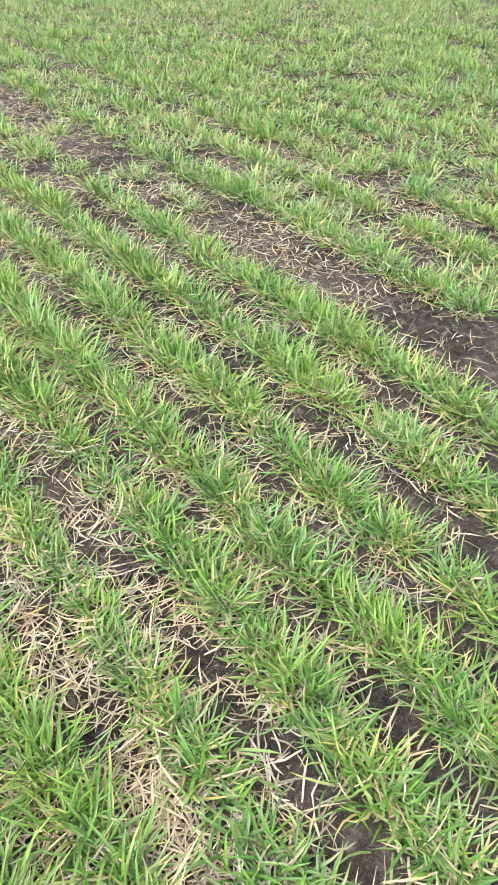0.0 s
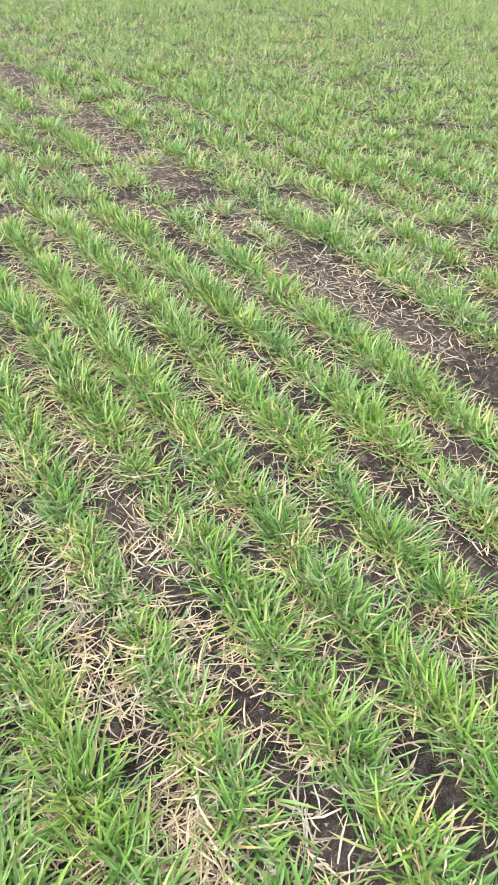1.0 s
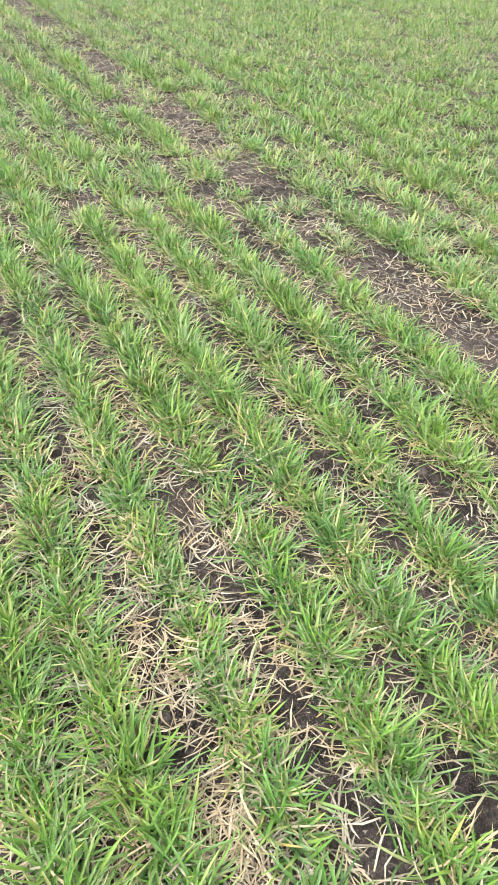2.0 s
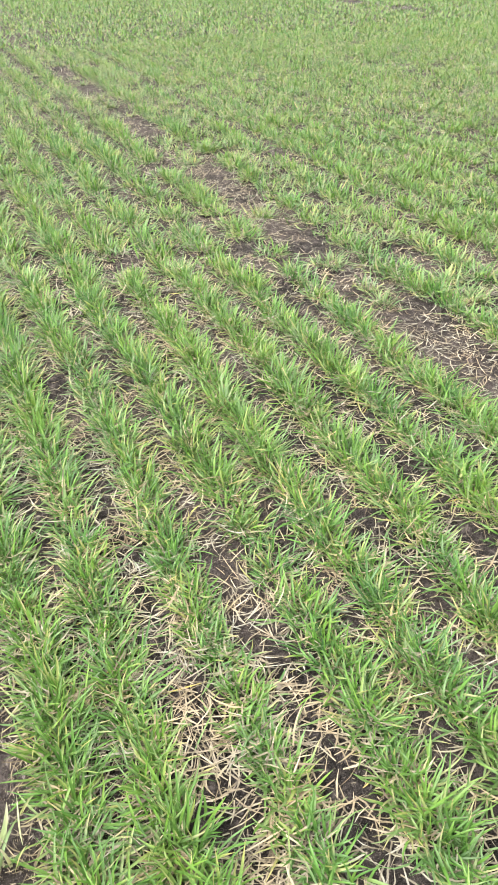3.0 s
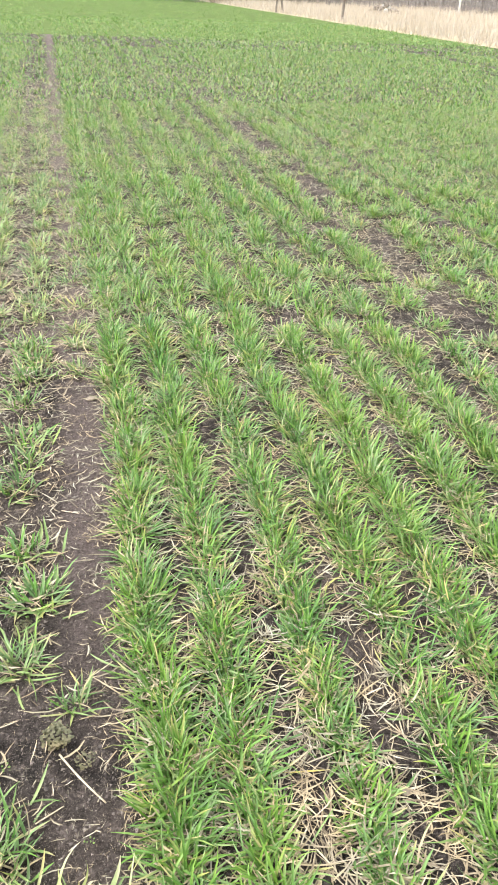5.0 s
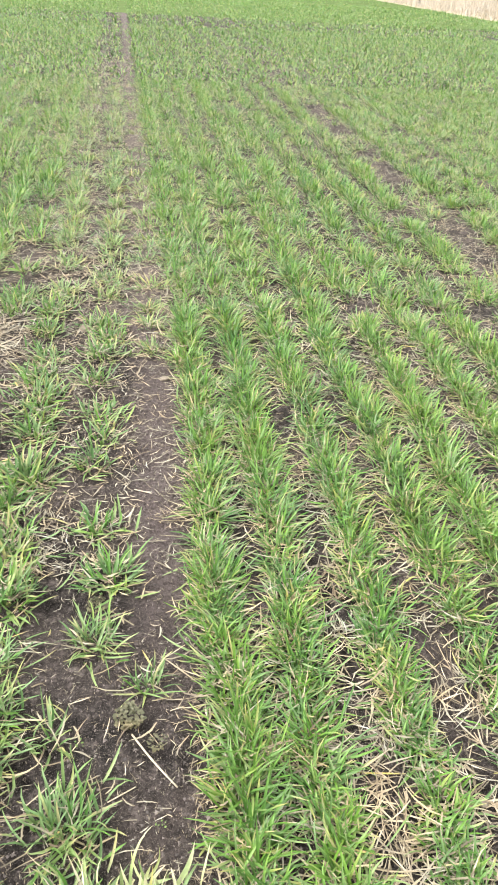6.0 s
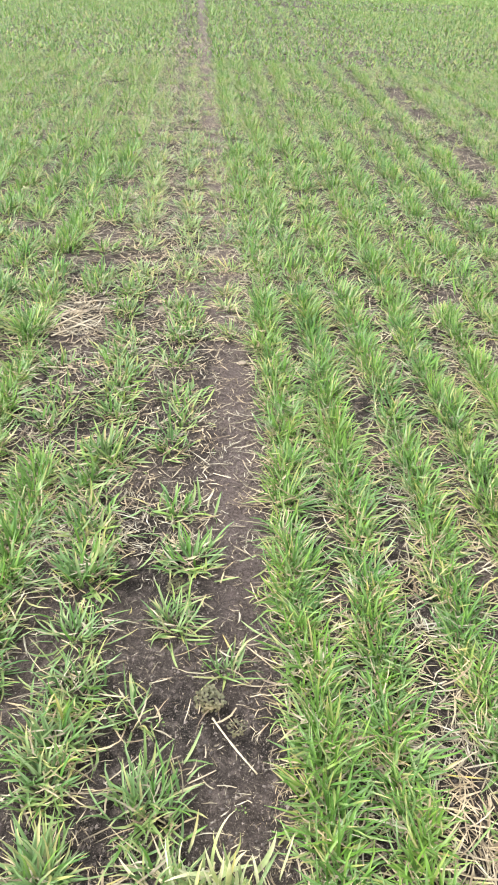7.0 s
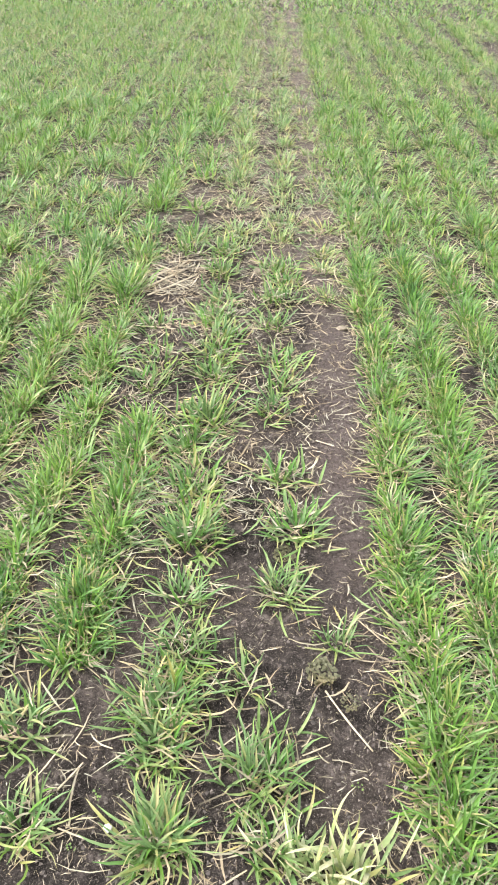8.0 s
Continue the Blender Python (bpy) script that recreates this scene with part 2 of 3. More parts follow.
def leaf_object(name, sets, parent=None):
    """One mesh of several (verts, faces, uv), material pairs."""
    v, f, u, m, o, mats = [], [], [], [], 0, []
    for (a, b, c), material in sets:
        if material not in mats:
            mats.append(material)
        v.append(a), f.append(b + o), u.append(c), m.append(np.full(len(b), mats.index(material)))
        o += len(a)
    me = mesh_from(name, np.concatenate(v), np.concatenate(f), mats[0], np.concatenate(u))
    for extra in mats[1:]:
        me.materials.append(extra)
    me.polygons.foreach_set("material_index", np.concatenate(m).astype(np.int32))
    ob = new(name, me)
    if parent:
        ob.parent = parent
    return ob


def part(name, bm, material, parent=None, label="", smooth=False):
    """Links a bmesh as one mesh object under a thing or part."""
    me = bpy.data.meshes.new(name)
    for face in bm.faces:
        face.smooth = smooth
    bm.to_mesh(me)
    bm.free()
    me.materials.append(material)
    ob = new(name, me)
    if parent:
        ob.parent = parent
    return tagged(ob, label)


# small bare places between the rows, where no dead leaves lie
SPOTS = [(1.027, 1.124), (1.011, 0.836), (0.824, 0.741), (0.999, 0.524), (0.824, 0.524), (0.644, 1.106), (0.475, 1.0), (0.509, 0.742), (0.485, 0.52), (0.467, 0.396), (0.501, 0.278), (0.49, 0.172), (0.279, 0.512), (0.838, 1.546), (0.894, 0.288), (0.503, 1.963), (0.496, 1.625), (0.646, 1.035), (0.833, 0.752), (0.303, 1.771), (0.481, 0.83), (0.313, 0.518), (1.18, 0.50), (1.216, 0.80), (-0.015, 0.70), (-0.04, 0.80), (-0.455, 0.796), (-0.234, 0.664), (-0.358, 1.025), (-0.303, 1.385), (-0.465, 1.684)]


def open_soil(x, y):
    """True where the soil lies open."""
    m = np.zeros(len(x), bool)
    for sx, sy in SPOTS:
        m |= ((x - sx) / 0.036) ** 2 + ((y - sy) / 0.055) ** 2 < 1
    return m


def plant_blades(x, y, counts, vigour, spread=0.022, along=0.022, fold=False, segs=4, wide=1.0, weak=False, small=1.0):
    """The leaves of wheat plants at x, y. counts: upright green, splayed pale green and flopped dead leaves of each plant."""
    sets = []
    for kind, count in enumerate(counts):
        if count < 1:
            continue
        i = np.repeat(np.arange(len(x)), count)
        n = len(i)
        ox, oy = rng.normal(0, spread, n), rng.normal(0, along, n)
        bx, by = x[i] + ox, y[i] + oy
        base = np.stack((bx, by, relief(bx, by) - 0.003), 1)
        out = np.arctan2(oy, ox)
        if kind == 0:
            bx, by = x[i] + ox * 0.85, y[i] + oy
            base = np.stack((bx, by, relief(bx, by) - 0.003), 1)
            az = out + rng.normal(0, 1.1, n)
            far_out = np.hypot(ox / spread, oy / along)
            lean, bend = np.abs(rng.normal(0.06, 0.27, n)) + 0.15 * far_out, rng.uniform(0.05, 1.4, n)
            length, width = rng.uniform(0.042, 0.086, n) * vigour[i], rng.uniform(0.0030, 0.0054, n)
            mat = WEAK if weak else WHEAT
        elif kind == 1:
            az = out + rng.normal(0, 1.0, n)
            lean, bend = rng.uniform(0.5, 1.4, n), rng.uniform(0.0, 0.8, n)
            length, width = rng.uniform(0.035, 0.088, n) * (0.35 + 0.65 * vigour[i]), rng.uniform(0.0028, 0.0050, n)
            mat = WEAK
        else:
            az = np.where(rng.random(n) < 0.5, 0.0, np.pi) + rng.normal(0, 0.8, n)
            lean, bend = rng.uniform(1.05, 1.65, n), rng.normal(0.15, 0.4, n)
            length, width = 0.022 + 0.068 * rng.random(n) ** 1.4, rng.uniform(0.0016, 0.0038, n)
            base[:, 0] += rng.normal(0, 0.022, n)
            base[:, 1] += rng.normal(0, 0.016, n)
            base[:, 2] += rng.uniform(0.002, 0.017, n)
            mat = DEAD
        length = length * small
        twist = rng.normal(0, 0.9 if kind < 2 else 0.6, n)
        if kind:
            ok = ~open_soil(base[:, 0] + np.cos(az) * length * 0.7, base[:, 1] + np.sin(az) * length * 0.7) | (rng.random(n) < 0.25)
            if not ok.any():
                continue
            base, az, length, width, lean, bend, twist = (q[ok] for q in (base, az, length, width, lean, bend, twist))
        sets.append((blades(base, az, length, width * wide, lean, bend, segs if kind < 2 else max(1, segs - 1), fold and kind < 2, twist), mat))
    return sets


def litter(x, y, long=(0.03, 0.10), wide=(0.002, 0.0045), segs=3, lift=0.0):
    """Dead leaves and straw lying on the soil."""
    n = len(x)
    base = np.stack((x, y, relief(x, y) + rng.uniform(0.001, 0.007 + lift, n)), 1)
    return blades(base, rng.uniform(0, 2 * np.pi, n), rng.uniform(*long, n), rng.uniform(*wide, n), rng.normal(1.5, 0.13, n), rng.normal(0.05, 0.15, n), segs, False, rng.normal(0, 0.6, n), 0.001)


# ---- the plan of the field ----
# drill rows: x at the near end; rows spread slightly apart with distance
RIGHT_ROWS = [0.099, 0.236, 0.398, 0.570, 0.728, 0.905, 1.09, 1.285, 1.64, 1.89] + [2.11 + 0.177 * k for k in range(60)]
LEFT_ROWS = [-0.497 - 0.163 * k for k in range(78)]
TRACK_ROW = 1.46
STRIP_ROWS = [-0.155, -0.335]


def row_x(x0, y):
    w = -0.039 * np.clip((1.4 - x0) / 1.3, 0, 1.3)
    return x0 + w * np.clip(y - 1.7, 0, 60) + 0.007 * np.sin(y * 2.3 + x0 * 11) + 0.005 * np.sin(y * 6.1 + x0 * 29)


def field_edge(y):
    return 10.3 + 0.046 * y


def in_view(x, y):
    return (x > -0.38 * y - 0.45) & (x < 1.55 * y + 0.68) & (y > 0.02) & (x < field_edge(y))


# bare places in the rows: x, y, half width, half length, share of plants lost
GAPS = [
    (1.48, 1.25, 0.10, 0.5, 1.0), (1.49, 2.03, 0.1, 0.22, 0.88), (1.50, 2.65, 0.1, 0.25, 0.9), (1.50, 3.5, 0.1, 0.35, 0.88),
    (1.745, 1.22, 0.07, 0.14, 0.9), (2.0, 2.33, 0.08, 0.12, 0.8), (2.0, 1.88, 0.08, 0.10, 0.8), (1.54, 0.82, 0.12, 0.12, 0.9),
    (1.44, 6.9, 0.11, 0.9, 0.88), (1.49, 4.9, 0.10, 0.7, 0.88), (1.41, 9.8, 0.12, 0.7, 0.9), (7.3, 12.2, 0.25, 2.2, 0.65), (7.85, 17.0, 0.3, 3.0, 0.75), (8.5, 22.5, 0.3, 4.5, 0.6), (9.3, 19.0, 0.15, 8.0, 0.4),
    (-0.50, 1.90, 0.07, 0.36, 1.0), (-0.56, 2.42, 0.12, 0.26, 1.0), (-0.58, 3.2, 0.08, 0.42, 0.75), (-0.47, 0.72, 0.06, 0.16, 0.7), (-0.54, 0.62, 0.12, 0.28, 1.0),
]
EYE_SPOT = (0.0, 0.05)


def kept(x, y):
    """Share of plants that grow at a place."""
    k = np.ones_like(x)
    for gx, gy, rx, ry, loss in GAPS:
        q = ((x - gx) / rx) ** 2 + ((y - gy) / ry) ** 2
        k = np.minimum(k, 1 - loss * np.clip(1.6 - q, 0, 1))
    return k


# ---- ground ----
def spaced(lo, hi, step, reach, grow=1.28):
    mid = list(np.arange(lo, hi + step / 2, step))
    left, right, s = [], [], step
    a, b = lo, hi
    while b < reach or a > -reach:
        s *= grow
        a, b = a - s, b + s
        left.append(a), right.append(b)
    return np.array(left[::-1] + mid + right)


gx, gy = spaced(-0.9, 1.8, 0.015, 2500), spaced(0.0, 2.7, 0.015, 2500)
X, Y = np.meshgrid(gx, gy)
GV = np.stack((X.ravel(), Y.ravel(), relief(X.ravel(), Y.ravel())), 1)
nx = len(gx)
ii = (np.arange(len(gy) - 1)[:, None] * nx + np.arange(nx - 1)[None, :]).ravel()
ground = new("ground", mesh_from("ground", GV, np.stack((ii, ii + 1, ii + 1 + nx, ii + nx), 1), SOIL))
tagged(ground, "dark crumbly bare soil of the wheat field", "soil", kind="structure")


def patch_sheet(name, material, x_at, y0, y1, z, cells=40):
    """A slightly uneven sheet between two edges given as functions of y."""
    ys = y0 * (y1 / y0) ** np.linspace(0, 1, cells)
    u = np.linspace(0, 1, 30)
    v = []
    for y in ys:
        a, b = x_at(y)
        xs = a + (b - a) * u
        v.append(np.stack((xs, np.full(30, y), z + 0.012 * value_noise(xs, np.full(30, y), 0.7, 5)), 1))
    v[0][:, 2] = -0.03
    v = np.concatenate(v)
    k = (np.arange(cells - 1)[:, None] * 30 + np.arange(29)[None, :]).ravel()
    return new(name, mesh_from(name, v, np.stack((k, k + 1, k + 31, k + 30), 1), material))


# added sheet that closes soil gaps under the sparse far blades; shade in its colour
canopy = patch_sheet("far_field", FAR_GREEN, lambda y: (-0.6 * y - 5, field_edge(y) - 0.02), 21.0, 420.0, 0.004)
tagged(canopy, "green fill sheet under distant wheat, blade shade in its colour", "wheat", kind="structure")
margin = patch_sheet("grassland", OLD_GRASS, lambda y: (field_edge(y) - 0.02, field_edge(y) + 60 + y), 4.0, 420.0, 0.006)
tagged(margin, "rough pale grassland beyond the field edge", "grass", kind="structure")

# ---- wheat rows ----
def row_plants(x0, y0, y1, step):
    y = np.arange(y0, y1, step)
    y = y + rng.uniform(-0.4, 0.4, len(y)) * step
    x = row_x(x0, y) + rng.normal(0, 0.008, len(y))
    keep = in_view(x, y)
    x, y = x[keep], y[keep]
    ok = rng.random(len(x)) < kept(x, y) * (0.72 + 0.6 * value_noise(x, y, 10, 4))
    return x[ok], y[ok]


def wheat_row(x0, thin=1.0, start=0.02, weak=False):
    """One drill row: its nearest plants are parts, the rest is joined."""
    x, y = row_plants(x0, start, 9.0, 0.040 / thin)
    d = np.hypot(x - EYE_SPOT[0], y - EYE_SPOT[1])
    ok = (d < 2.6) | (rng.random(len(x)) < 0.74)
    x, y, d = x[ok], y[ok], d[ok]
    if not len(x) or d.min() > 9.0:
        return None
    vig = (0.58 + 0.85 * value_noise(x, y, 10, 4) * (0.5 + 0.5 * value_noise(x, y, 2.5, 8)) + 0.12) * (0.8 + 0.2 * thin)
    sets = []
    for lo, hi, counts, segs, wide in ((1.2, 2.6, (34, 36, 25), 3, 1.0), (2.6, 5.2, (20, 36, 22), 2, 1.3), (5.2, 9.6, (13, 32, 14), 1, 2.3), (9.6, 99.0, (7, 19, 5), 1, 4.0)):
        q = (d >= lo) & (d < hi)
        if q.any():
            sets += plant_blades(x[q], y[q], counts, vig[q], 0.020 if lo < 2 else 0.032 if lo < 5 else 0.042, segs=segs, wide=wide, weak=weak)
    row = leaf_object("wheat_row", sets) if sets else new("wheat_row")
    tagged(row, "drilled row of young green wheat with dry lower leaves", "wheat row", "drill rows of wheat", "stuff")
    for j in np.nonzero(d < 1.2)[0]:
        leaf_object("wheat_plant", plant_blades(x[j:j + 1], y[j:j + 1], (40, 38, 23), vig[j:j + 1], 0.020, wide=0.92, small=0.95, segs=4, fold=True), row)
    return row


for x0 in RIGHT_ROWS + LEFT_ROWS:
    if -5 < x0 < 12:
        wheat_row(x0)
wheat_row(TRACK_ROW, 0.55, weak=True)
wheat_row(1.765, 0.45, weak=True)
for x0 in STRIP_ROWS:
    wheat_row(x0, 0.55, 2.7, weak=True)
wheat_row(-0.02, 0.2, 2.3, weak=True)

# rows farther off, joined
far_sets = []
for x0 in RIGHT_ROWS + LEFT_ROWS + [TRACK_ROW] + STRIP_ROWS:
    sparse = x0 in STRIP_ROWS or x0 == TRACK_ROW
    for y0, y1, step, counts, wide in ((9.0, 18.0, 0.11, (4, 13, 2), 6.2), (18.0, 36.0, 0.26, (3, 9, 1), 11.5)):
        x, y = row_plants(x0, y0, y1, step * (2.0 if sparse else 1))
        if len(x):
            far_sets += plant_blades(x, y, counts, 0.85 + 0.4 * value_noise(x, y, 1.5, 8), 0.075, 0.08, segs=1, wide=wide)
n = 16000
fy = 30 * (300 / 30) ** rng.random(n)
fx = -0.3 * fy - 2 + (field_edge(fy) + 0.3 * fy + 2) * rng.random(n)
far_sets += plant_blades(fx, fy, (2, 2, 0), 0.9 + 0.3 * rng.random(n), 0.1, 0.2, segs=1, wide=14.0)
far_wheat = leaf_object("distant_wheat", far_sets)
tagged(far_wheat, "distant rows of green wheat closing to a carpet", "wheat", kind="stuff")

# the rest of the field round about, thinner
round_sets = []
for x0 in RIGHT_ROWS + LEFT_ROWS + [TRACK_ROW] + STRIP_ROWS:
    y = np.arange(-9.0, 16.0, 0.12)
    y = y + rng.uniform(-0.05, 0.05, len(y))
    x = row_x(x0, y) + rng.normal(0, 0.01, len(y))
    ok = ~in_view(x, y) & (np.hypot(x - 1.5, y - 1) < 10.5)
    if x0 in STRIP_ROWS:
        ok &= rng.random(len(x)) < 0.4
    close = ok & (np.hypot(x - 0.2, y) < 1.6)
    ok &= ~close
    if ok.any():
        round_sets += plant_blades(x[ok], y[ok], (0, 7, 0), np.full(ok.sum(), 1.0), 0.05, 0.05, segs=1, wide=13.0)
    if close.any():
        round_sets += plant_blades(np.repeat(x[close], 3), np.repeat(y[close], 3) + np.tile((-0.04, 0.0, 0.04), close.sum()), (11, 13, 6), np.full(close.sum() * 3, 1.0), 0.02, 0.025, segs=2)
round_wheat = leaf_object("outer_wheat", round_sets)
tagged(round_wheat, "green wheat rows of the surrounding field", "wheat", kind="stuff")

# ---- dead leaves and straw bits on the soil ----
def between_rows(x, y):
    """True where no drill row stands."""
    near = np.full(len(x), 9.0)
    for x0 in RIGHT_ROWS[:24] + LEFT_ROWS[:12]:
        near = np.minimum(near, np.abs(x - row_x(x0, y)))
    return near > 0.036


n = 120000
r = 0.2 + 4.4 * rng.random(n) ** 0.95
ang = rng.uniform(radians(-48), radians(66), n)
lx, ly = r * np.sin(ang), r * np.cos(ang)
strip = (lx > row_x(-0.60, ly)) & (lx < row_x(0.04, ly))
share = (0.1 + 1.2 * value_noise(lx, ly, 6, 12)) * np.where(strip, 0.55 * value_noise(lx, ly, 11, 17), np.where(between_rows(lx, ly), 0.5, 0.2)) * np.where(open_soil(lx, ly), 0.25, 1.0)
keep = in_view(lx, ly) & (rng.random(n) < share)
a, b = keep & ~strip, keep & strip
# places thick with straw
wx, wy = rng.uniform(-0.62, 0.06, 700), 0.45 + 3.0 * rng.random(700)
wx = wx - 0.042 * np.clip(wy - 1.2, 0, 9)
ok = rng.random(700) < 1.4 * value_noise(wx, wy, 7, 23) ** 2
wx, wy = wx[ok], wy[ok]
thick = [(0.733, 0.646), (0.511, 0.824), (0.309, 0.623), (0.304, 1.093), (0.49, 0.93), (-0.58, 2.42), (-0.55, 2.3), (-0.60, 2.35), (-0.52, 2.48), (-0.05, 2.8), (0.31, 0.85)]
tx = np.concatenate([rng.normal(p[0], 0.03 if p[0] > 0 else 0.07, 36 if p[0] > 0 else 80) for p in thick])
ty = np.concatenate([rng.normal(p[1], 0.07, 36 if p[0] > 0 else 80) for p in thick])
dead = leaf_object("dead_leaves", [(litter(lx[a], ly[a], (0.02, 0.07), (0.0015, 0.0036), 2), LITTER), (litter(tx, ty, (0.03, 0.08), (0.0016, 0.003), 3, 0.012), LITTER), (litter(lx[b], ly[b], (0.004, 0.03), (0.0007, 0.002), 2), LITTER), (litter(wx, wy, (0.03, 0.09), (0.0016, 0.0036), 3, 0.004), LITTER)])
tagged(dead, "dry beige dead leaves and straw bits on the soil", "dead leaves", kind="stuff")
n = 66000
r = 2.0 + 12 * rng.random(n) ** 0.75
ang = rng.uniform(radians(-25), radians(60), n)
lx, ly = r * np.sin(ang), r * np.cos(ang)
keep = in_view(lx, ly) & (rng.random(n) < 0.25 + 1.1 * value_noise(lx, ly, 5, 12))
a, b = keep & (r < 5), keep & (r >= 5)
dead2 = leaf_object("distant_dead_leaves", [(litter(lx[a], ly[a], (0.03, 0.085), (0.0022, 0.0045), 2, 0.006), LITTER), (litter(lx[b], ly[b], (0.05, 0.11), (0.004, 0.008), 1, 0.01), LITTER)])
tagged(dead2, "pale dead leaves between the distant wheat rows", "dead leaves", kind="stuff")

# straw bits lying thicker along the sparse strip and the wheel track farther off
n = 24000
sy = 1.25 + 10 * rng.random(n) ** 1.7
sx = row_x(np.where(rng.random(n) < 0.72, -0.24, 1.47), sy) + rng.uniform(-0.33, 0.31, n) * np.where(sy > 1.2, 1.0, 0.5)
keep = in_view(sx, sy) & (rng.random(n) < 0.3 + 0.9 * value_noise(sx, sy, 5, 31)) & ((sx < row_x(0.08, sy)) | (np.abs(sx - row_x(1.47, sy)) < 0.13))
keep &= (sx < row_x(-0.1, sy)) | (rng.random(n) < np.clip(0.16 + 0.55 * (sy - 1.5), 0.16, 1.0))
sx, sy = sx[keep], sy[keep]
a = sy < 2.8
straw_bits = leaf_object("straw_bits", [(litter(sx[a], sy[a], (0.008, 0.05), (0.0012, 0.0032), 2), LITTER), (litter(sx[~a], sy[~a], (0.03, 0.09), (0.003, 0.006), 1, 0.006), LITTER)])
tagged(straw_bits, "pale straw bits scattered over sparse strip of soil", "straw bits", kind="stuff")

# chaff: tiny pale bits
n = 22000
r = 0.45 + 2.4 * rng.random(n)
ang = rng.uniform(radians(-48), radians(50), n)
hx, hy = r * np.sin(ang), r * np.cos(ang)
strip = (hx > row_x(-0.60, hy)) & (hx < row_x(0.08, hy))
keep = in_view(hx, hy) & (rng.random(n) < np.where(strip, 1.0, 0.25) * (0.2 + 1.2 * value_noise(hx, hy, 8, 21)))
chaff = leaf_object("chaff", [(litter(hx[keep], hy[keep], (0.003, 0.013), (0.0006, 0.0016), 1), LITTER)])
tagged(chaff, "tiny pale bits of straw on dark soil", "chaff", kind="stuff")

# crumbs and clods of soil
n = 9000
r = 0.45 + 2.9 * rng.random(n) ** 0.9
ang = rng.uniform(radians(-48), radians(62), n)
cx, cy = r * np.sin(ang), r * np.cos(ang)
strip = (cx > row_x(-0.60, cy)) & (cx < row_x(0.05, cy))
keep = in_view(cx, cy) & (rng.random(n) < np.where(strip, 1.0, 0.35))
cx, cy = cx[keep], cy[keep]
n = len(cx)
OCTA = np.array([(1, 0, 0), (0, 1, 0), (-1, 0, 0), (0, -1, 0), (0, 0, 1), (0.7, 0.7, 0.5), (-0.7, 0.7, 0.5), (-0.7, -0.7, 0.5), (0.7, -0.7, 0.5)])
FANS = np.array([(0, 5, 8), (0, 1, 5), (1, 6, 5), (1, 2, 6), (2, 7, 6), (2, 3, 7), (3, 8, 7), (3, 0, 8), (4, 5, 6), (4, 6, 7), (4, 7, 8), (4, 8, 5)])
size = 0.0010 + 0.0030 * rng.random(n) ** 4
cv = OCTA[None] * (size[:, None] * rng.uniform(0.65, 1.3, (n, 9)))[..., None] * np.array((1.1, 1.0, 0.8))
cv += np.stack((cx, cy, relief(cx, cy) + 0.0002), 1)[:, None, :]
clods = new("soil_clods", mesh_from("soil_clods", cv.reshape(-1, 3), (FANS[None] + 9 * np.arange(n)[:, None, None]).reshape(-1, 3), CLOD, smooth=False))
tagged(clods, "dark crumbs and small clods of dry soil", "soil clods", kind="stuff")


n = 44000
r = 0.4 + 2.6 * rng.random(n)
ang = rng.uniform(radians(-48), radians(62), n)
kx, ky = r * np.sin(ang), r * np.cos(ang)
strip = (kx > row_x(-0.60, ky)) & (kx < row_x(0.05, ky))
keep = in_view(kx, ky) & (rng.random(n) < np.where(strip, 1.0, 0.25))
kx, ky = kx[keep], ky[keep]
PYR = np.array([(1, 0.1, 0), (-0.5, 0.87, 0), (-0.5, -0.87, 0), (0, 0, 1.1)])
kv = PYR[None] * ((0.0010 + 0.0032 * rng.random(len(kx)) ** 3)[:, None] * rng.uniform(0.6, 1.4, (len(kx), 4)))[..., None]
kv += np.stack((kx, ky, relief(kx, ky) - 0.0003), 1)[:, None, :]
crumbs = new("soil_crumbs", mesh_from("soil_crumbs", kv.reshape(-1, 3), (np.array([(0, 1, 3), (1, 2, 3), (2, 0, 3)])[None] + 4 * np.arange(len(kx))[:, None, None]).reshape(-1, 3), CRUMB, smooth=False))
tagged(crumbs, "fine grey-brown crumbs of dry soil", "soil crumbs", kind="stuff")


# ---- single tufts in the sparse strip: every leaf a part ----
def wheat_tuft(x, y, count, vigour, spread, label, group="single wheat plants in the sparse strip", green=0.42):
    tuft = new("wheat_tuft")
    tuft.location = (x, y, float(relief(x, y)))
    tagged(tuft, label, "wheat plant", group)
    count = int(count * (3.2 if y < 1.12 else 2.8))
    spread = spread * (1.0 if y < 1.12 else 0.95)
    for k in range(count):
        kind = 0 if k < count * green else 1 if k < count * 0.76 else 2
        counts = [0, 0, 0]
        counts[kind] = 1
        sets = plant_blades(np.array([x]), np.array([y]), counts, np.array([vigour]), spread, spread, True, 4, 0.92 if y < 1.12 else 1.2, k % (4 if y < 1.12 else 2) != 0, 0.92)
        if not sets:
            continue
        (v, f, u), mat = sets[0]
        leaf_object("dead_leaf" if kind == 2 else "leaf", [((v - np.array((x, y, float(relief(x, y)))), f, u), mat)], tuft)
    return tuft


